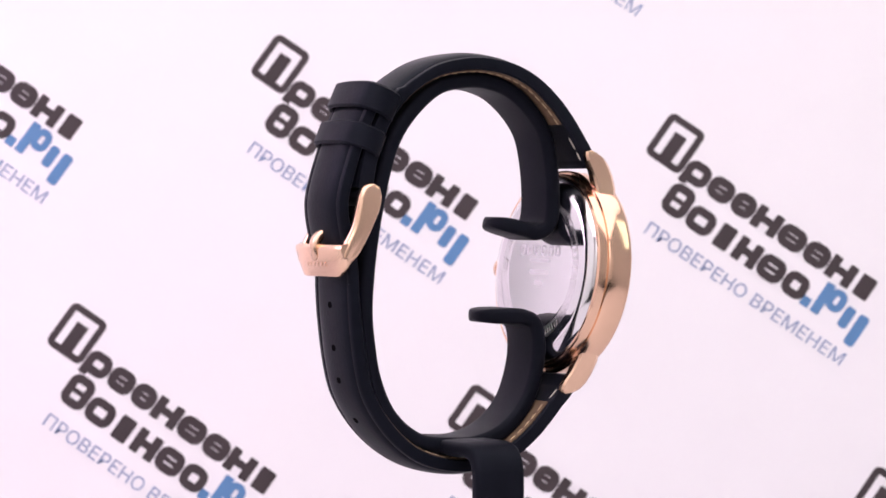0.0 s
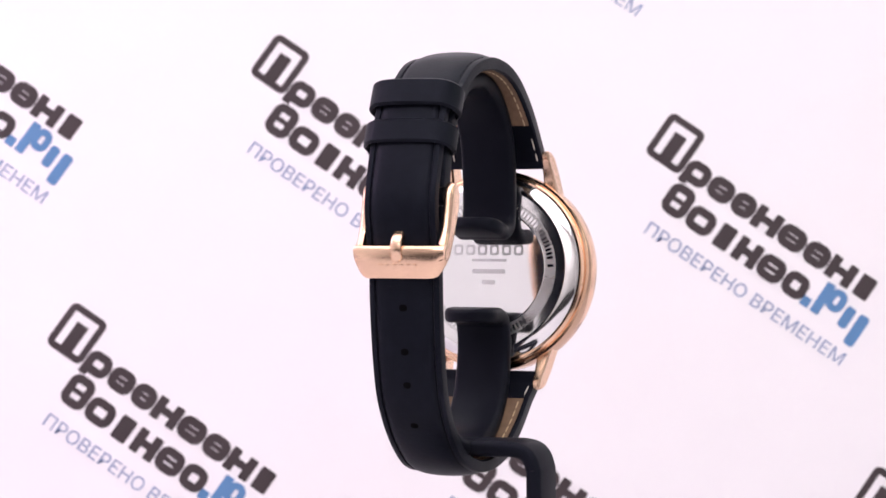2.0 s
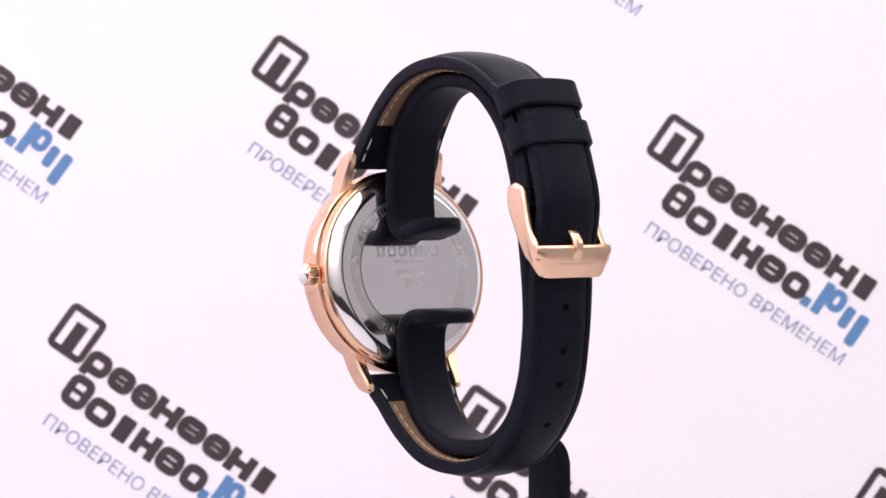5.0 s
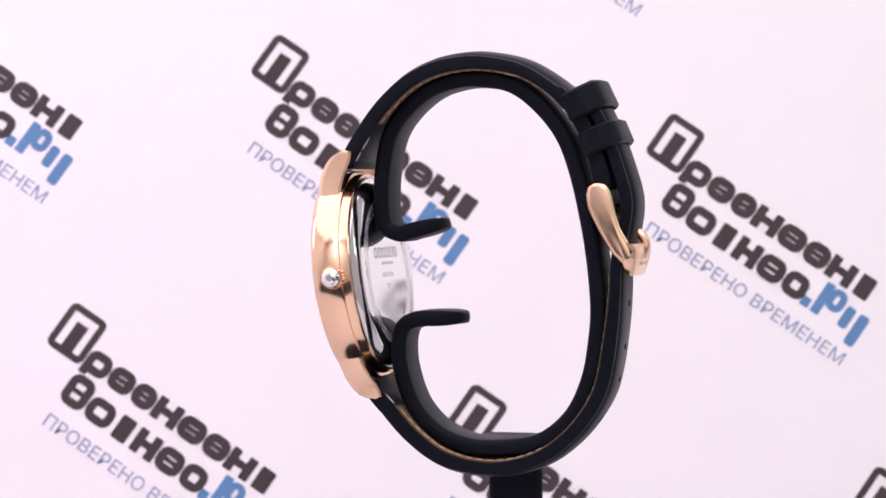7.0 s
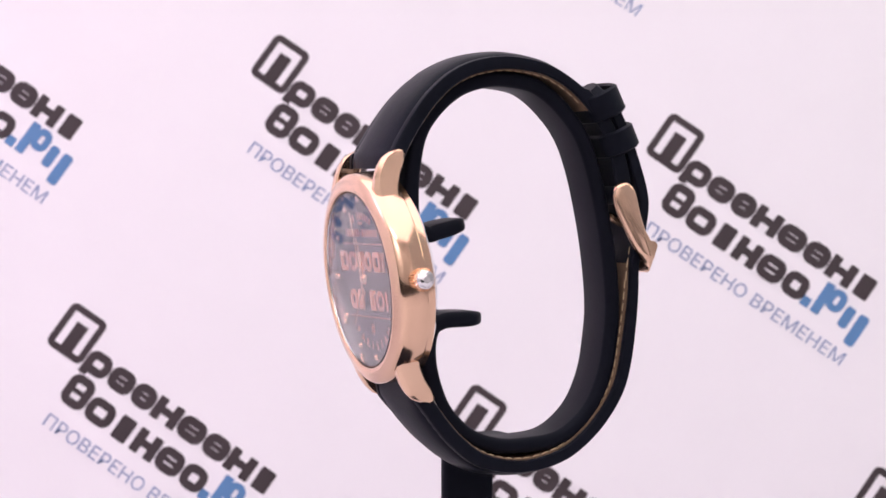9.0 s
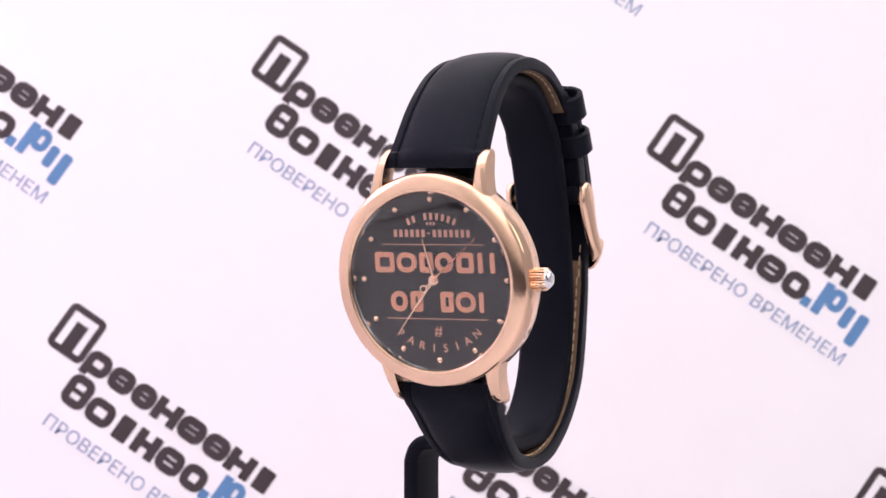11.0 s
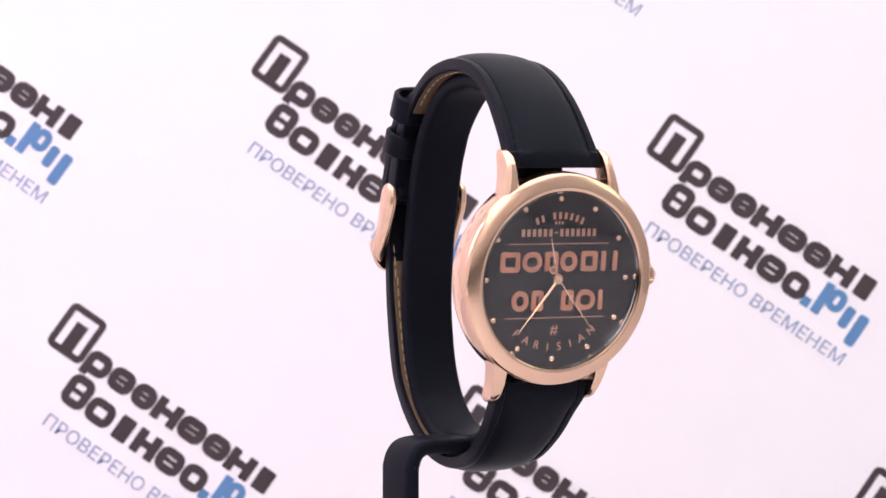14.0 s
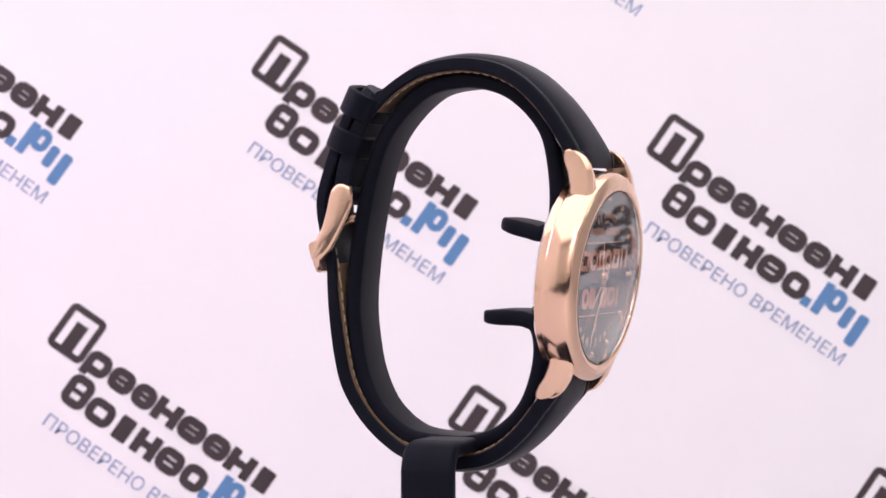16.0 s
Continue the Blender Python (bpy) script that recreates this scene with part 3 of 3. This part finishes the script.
def case(root):
    prof = [(15.3, 0.2), (15.33, 2.2), (15.42, 2.45), (15.65, 2.6), (15.95, 2.62), (16.3, 2.55), (17.2, 2.28), (17.7, 2.06), (17.98, 1.88), (17.98, 1.2), (15.3, 1.2)]
    wall = [(15.2, -0.3), (16.0, 1.2), (17.98, 1.2), (17.98, 1.86), (18.18, 1.62), (18.32, 1.25), (18.38, 0.8), (18.4, -0.5), (18.38, -2.75), (18.25, -3.0), (17.75, -3.05), (17.7, -3.2), (17.6, -4.5), (17.3, -4.7), (15.2, -4.7)]
    body = part("case", lathe(wall, 128), GOLD, root, "round rose gold case", at=FACE)
    part("bezel", lathe(prof, 128), SATIN_GOLD, body, "satin rose gold bezel", at=FACE)
    part("chapter_ring", lathe([(14.9, 0.0), (15.35, 0.0), (15.35, 1.5), (15.1, 1.5)], 96), STEEL, body, at=FACE)
    # lugs
    for sy in (1, -1):
        for sx in (-1, 1):
            bm = bmesh.new()
            rings = []
            for yd, zt, zb, xi, xo in ((12.5, 1.3, -2.4, 8.9, 12.1), (15.5, 1.5, -2.8, 8.85, 11.2), (17.8, 0.9, -3.6, 8.8, 10.75), (19.6, 0.0, -4.6, 8.8, 10.45), (20.8, -1.0, -5.0, 8.8, 10.35), (21.5, -2.3, -4.95, 8.9, 10.2), (21.8, -3.2, -4.4, 9.1, 9.95)):
                c = 0.35
                rings.append([(sx * x, sy * yd, z) for x, z in ((xi, zb + c), (xi, zt - c), (xi + c, zt), (xo - c * 1.6, zt), (xo, zt - c * 2.2), (xo, zb + c), (xo - c, zb), (xi + c, zb))])
            loft(bm, rings)
            part("lug", bm, SATIN_GOLD, body, at=FACE)
    for yd, z in ((19.8, -3.1), (-19.6, -3.1)):
        part("spring_bar", lathe([(0.0, -8.7), (0.55, -8.7), (0.55, 8.7), (0.0, 8.7)], 12, False), STEEL, body, "steel spring bar", at=FACE @ pose(0, yd, z, 0, 90, 0))
    # crown
    teeth = []
    n = 72
    for k in range(n):
        r = 1.78 if k % 3 == 0 else 1.95
        teeth.append((r * math.cos(2 * math.pi * k / n), r * math.sin(2 * math.pi * k / n)))
    bm = bmesh.new()
    loft(bm, [[(x * q, y * q, z) for x, y in teeth] for z, q in ((0, 0.9), (0.15, 1), (2.0, 1), (2.35, 0.86))])
    crown_m = FACE @ pose(17.95, 0, -1.9, 0, 90, 0)
    crown = part("crown", bm, GOLD, body, "fluted rose gold crown with a clear stone", at=crown_m)
    part("stem", lathe([(0, -0.8), (1.1, -0.8), (1.1, 0.1), (0, 0.1)], 20, False), GOLD, crown, at=crown_m)
    gem = bmesh.new()
    rings = [[(r * math.cos(2 * math.pi * (k + off) / 12), r * math.sin(2 * math.pi * (k + off) / 12), z) for k in range(12)]
             for r, z, off in ((0.4, 2.0, 0), (1.6, 2.36, 0.5), (1.55, 2.55, 0), (1.15, 2.95, 0.5), (0.6, 3.15, 0))]
    loft(gem, rings)
    part("gem", gem, GEM, crown, "clear faceted stone", smooth=False, at=crown_m)
    # back
    back = part("case_back", lathe([(12.95, -6.0), (14.5, -6.0), (14.7, -6.0), (15.0, -5.95), (15.7, -5.65), (16.35, -5.2), (16.75, -4.9), (16.9, -4.72), (12.95, -4.72)], 128), STEEL, body, "polished steel case back", at=FACE)
    part("engraved_ring", lathe([(10.85, -5.97), (12.95, -5.97), (12.95, -4.6), (10.85, -4.6)], 96), BRUSHED, back, "satin engraved ring", at=FACE)
    part("back_disc", lathe([(0.0, -6.0), (10.6, -6.0), (10.7, -6.0), (10.85, -5.96), (10.85, -4.6), (0.0, -4.6)], 96, False), MIRROR, back, "mirror polished steel disc", at=FACE)
    flip = FACE @ pose(0, 0, -6.02, 0, 180, 0)
    words = [arc_text("COPYRIGHT & REG", 11.35, 1.15, 0.03, 90, 37), arc_text("STA", 12.5, 1.15, 0.03, -44, -36.5, flip=True)]
    for k in range(35):  # unreadable rest of both lines
        if k % 9 != 6:
            bm = plate(rounded(-0.24, 11.35, 0.24, 12.5, 0.1, 2), 0, 0.03)
            bm.transform(Matrix.Rotation(radians(33.4 - 3.54 * k), 4, "Z"))
            words.append(bm)
    for k in range(20):
        if k not in (6, 12):
            bm = plate(rounded(-0.24, -12.5, 0.24, -11.35, 0.1, 2), 0, 0.03)
            bm.transform(Matrix.Rotation(radians(-32.5 + 3.7 * k), 4, "Z"))
            words.append(bm)
    part("engraving", merged(words), MIRROR, back, "polished raised ring of small letters", smooth=False, at=flip)
    marks = [plate(rounded(x, 2.45, x + 1.8, 4.4, 0.5), 0, 0.03, [rounded(x + 0.42, 2.87, x + 1.38, 3.98, 0.25)]) for x in (-7.0, -4.65, -2.3, 0.05, 2.4, 4.75)]
    for x0, x1, y0, y1 in ((-3.4, 3.4, 1.3, 1.8), (-3.2, 3.2, -0.9, -0.1), (-1.3, 1.3, -2.9, -2.1)):
        marks.append(plate(rounded(x0, y0, x1, y1, 0.2), 0, 0.03))
    for bm in marks:
        part("engraved_mark", bm, ETCH, back, "satin etched mark", smooth=False, at=flip)
    return body


def arc_text(body, r, height, depth, a0, a1, flip=False):
    """Letters spread on an arc from angle a0 to a1 (degrees clockwise-from-top is negative x turned); flip: tops to the centre."""
    out = []
    n = len(body)
    for k, ch in enumerate(body):
        if ch == " ":
            continue
        a = a0 + (a1 - a0) * k / (n - 1)
        bm = text_mesh(ch, height, depth)
        if flip:
            bm.transform(Matrix.Rotation(radians(a), 4, "Z") @ Matrix.Translation((0, -r, depth / 2)))
        else:
            bm.transform(Matrix.Rotation(radians(a), 4, "Z") @ Matrix.Translation((0, r, depth / 2)))
        out.append(bm)
    return merged(out)


def dial(root, body):
    face = part("dial", lathe([(0.0, 0.0), (15.0, 0.0), (15.2, 0.0), (15.2, -0.9), (0.0, -0.9)], 96, False), DIAL, body, "gloss black dial", at=FACE)
    for k in range(12):
        a = radians(30 * k)
        dot = lathe([(0.0, 0.42), (0.22, 0.4), (0.42, 0.28), (0.54, 0.1), (0.56, 0.0)], 18, False)
        part("hour_marker", dot, GOLD, face, "domed rose gold hour marker", at=FACE @ Matrix.Translation((13.8 * math.sin(a), 13.8 * math.cos(a), 0.01)))

    def bar(x0, y0, x1, y1, r=0.15):
        return plate(rounded(x0, y0, x1, y1, r, 3), 0.005, 0.06)
    lines = [bar(-9.8, 5.98, 9.9, 6.12, 0.05), bar(-9.7, -6.78, 9.8, -6.64, 0.05)]
    for bm in lines:
        part("rule_line", bm, PRINT, face, "thin rose gold rule", smooth=False, at=FACE)
    # unreadable lines of the address as bars
    bars = []
    for k in range(9):
        if k == 2:
            continue
        bm = bar(-0.26, -0.6, 0.26, 0.6, 0.12)
        bm.transform(Matrix.Rotation(radians(24 - 6 * k), 4, "Z") @ Matrix.Translation((0, 10.9, 0)))
        bars.append(bm)
    bars += [bar(x, 9.4, x + 0.36, 9.9, 0.06) for x in (-0.95, -0.3, 0.35)]
    bars += [bar(-7.38 + k * 1.08, 7.3, -6.76 + k * 1.08, 8.6, 0.12) for k in range(14) if k != 6]
    bars += [bar(-0.95, 7.85, -0.3, 8.1, 0.05)]
    for bm in bars:
        part("small_bar", bm, PRINT, face, smooth=False, at=FACE)
    # outlined relief shapes in place of the name
    shapes = []

    def relief(kind, x0, y0, x1, y1, s=0.9):
        if kind == "o":
            shapes.append(plate(rounded(x0, y0, x1, y1, 1.75, 7), 0.005, 0.3, [rounded(x0 + s, y0 + s, x1 - s, y1 - s, 1.1, 7)]))
            return
        if kind == "q":
            shapes.append(plate(rounded(x0, y0, x1, y1, 0.6, 7), 0.005, 0.3, [rounded(x0 + s, y0 + s, x1 - s, y1 - s, 0.3, 7)]))
            return
        for q in ((x0, x1 - s) if kind == "b" else (x0,)):
            shapes.append(plate(rounded(q, y0, q + s, y1, 0.35, 4), 0.005, 0.3))
    for kind, x0, x1 in (("q", -11.3, -7.5), ("o", -7.1, -3.2), ("q", -2.6, 0.0), ("o", 0.4, 3.8), ("q", 4.5, 7.8), ("b", 8.6, 11.8)):
        relief(kind, x0, 1.25, x1, 4.75)
    for kind, x0, x1 in (("o", -8.7, -5.4), ("q", -4.8, -2.5), ("q", 1.0, 3.5), ("o", 3.9, 7.8), ("i", 8.4, 9.2)):
        relief(kind, x0, -5.5, x1, -1.95)
    for raised in shapes:
        rim = [e for e in raised.edges if len(e.link_faces) == 2 and min(v.co.z for v in e.verts) > 0.03 and e.calc_face_angle(0.0) > 1.0]
        bmesh.ops.bevel(raised, geom=rim, offset=0.3, segments=1, affect="EDGES")
        part("relief_shape", raised, RELIEF, face, "raised rose gold shape", smooth=False, at=FACE)
    hash_mark = text_mesh("#", 1.9, 0.06)
    hash_mark.transform(Matrix.Translation((0.1, -9.6, 0.035)))
    part("hash_sign", hash_mark, PRINT, face, "rose gold printed sign", smooth=False, at=FACE)
    part("printed_word", arc_text("PARISIAN", 12.45, 1.45, 0.06, -38, 39.5, flip=True), PRINT, face, "rose gold printed word", smooth=False, at=FACE)

    def pointer(length, tail, w, z, tip):
        """A slim pointer with a raised middle ridge and a round boss."""
        bm = bmesh.new()
        loft(bm, [[(-q, y, z), (q, y, z), (q, y, z + 0.06), (0, y, z + 0.06 + q * 0.62), (-q, y, z + 0.06)]
                  for y, q in ((-tail, w * 0.5), (0.0, w), (length * 0.3, w * 0.85), (length, tip))])
        boss = lathe([(0.0, 0.34), (0.45, 0.3), (0.8, 0.16), (0.9, 0.0)], 24, False)
        boss.transform(Matrix.Translation((0, 0, z)))
        return merged([bm, boss])
    part("hour_pointer", pointer(7.3, 0.6, 0.32, 0.45, 0.10), GOLD, face, "slim rose gold hour pointer", smooth=False, at=FACE @ Matrix.Rotation(radians(13.7), 4, "Z"))
    part("minute_pointer", pointer(11.3, 0.8, 0.28, 0.72, 0.08), GOLD, face, "slim rose gold minute pointer", smooth=False, at=FACE @ Matrix.Rotation(radians(-218.6), 4, "Z"))
    glass_bm = lathe([(0.0, 1.3), (15.0, 1.3), (15.3, 1.3), (15.3, 2.2), (15.05, 2.44), (14.9, 2.46), (14.7, 2.46), (0.0, 2.46)], 96, False)
    pane = part("crystal", glass_bm, CRYSTAL, body, "clear domed crystal", at=FACE)
    pane.visible_shadow = False
    needle = bmesh.new()
    loft(needle, [[(-q, y, -0.06), (q, y, -0.06), (0, y, q)] for y, q in ((0.0, 0.15), (11.7, 0.1))])
    sec = [needle, plate([(-0.09, -1.6), (0.09, -1.6), (0.09, 0), (-0.09, 0)], -0.06, 0.06),
           plate(disc(0, -2.2, 0.72), -0.06, 0.06, [disc(0, -2.2, 0.45)]), plate(disc(0, 0, 0.55), -0.08, 0.12)]
    return part("second_pointer", merged(sec), SATIN_GOLD, root, "thin rose gold second pointer with a ring tail", smooth=False)


def watch():
    root = empty("wristwatch")
    strap(root)
    buckle(root)
    body = case(root)
    pointer = dial(root, body)
    tagged(root, "rose gold wristwatch with black dial and black leather strap", "watch")
    return root, pointer


room()
banner()
display_stand = stand()
wristwatch, second_pointer = watch()

# turning angle of the stand: seconds, small deviation in degrees from the steady turn
DEVIATION = [(0, 0.0), (1, 0.05), (2, -0.15), (3, -0.3), (4.2, 0.2), (6.3, 0.7), (7.2, 0.0), (8.2, -0.35), (9.2, 0.0), (11.3, 0.4), (12.2, -0.35), (13.2, -0.8), (14.2, 0.3), (15.1, 0.1), (16, 0.2)]


def motions():
    rows = [(t, pose(0, 0, PIVOT, 0, 0, -85.35 + 19.184 * (t - 8) + d)) for t, d in DEVIATION]
    walk(wristwatch, rows)
    walk(display_stand, rows)
    dial_m = Matrix.Translation(FACE.translation * MM) @ FACE.to_3x3().to_4x4() @ Matrix.Translation((0, 0, 1.08 * MM))
    walk(second_pointer, [(t, dial_m @ Matrix.Rotation(radians(-(96 + 30 * (t - 12.5))), 4, "Z")) for t in (0, 2, 4, 6, 8, 10, 12, 14, 16)])


motions()
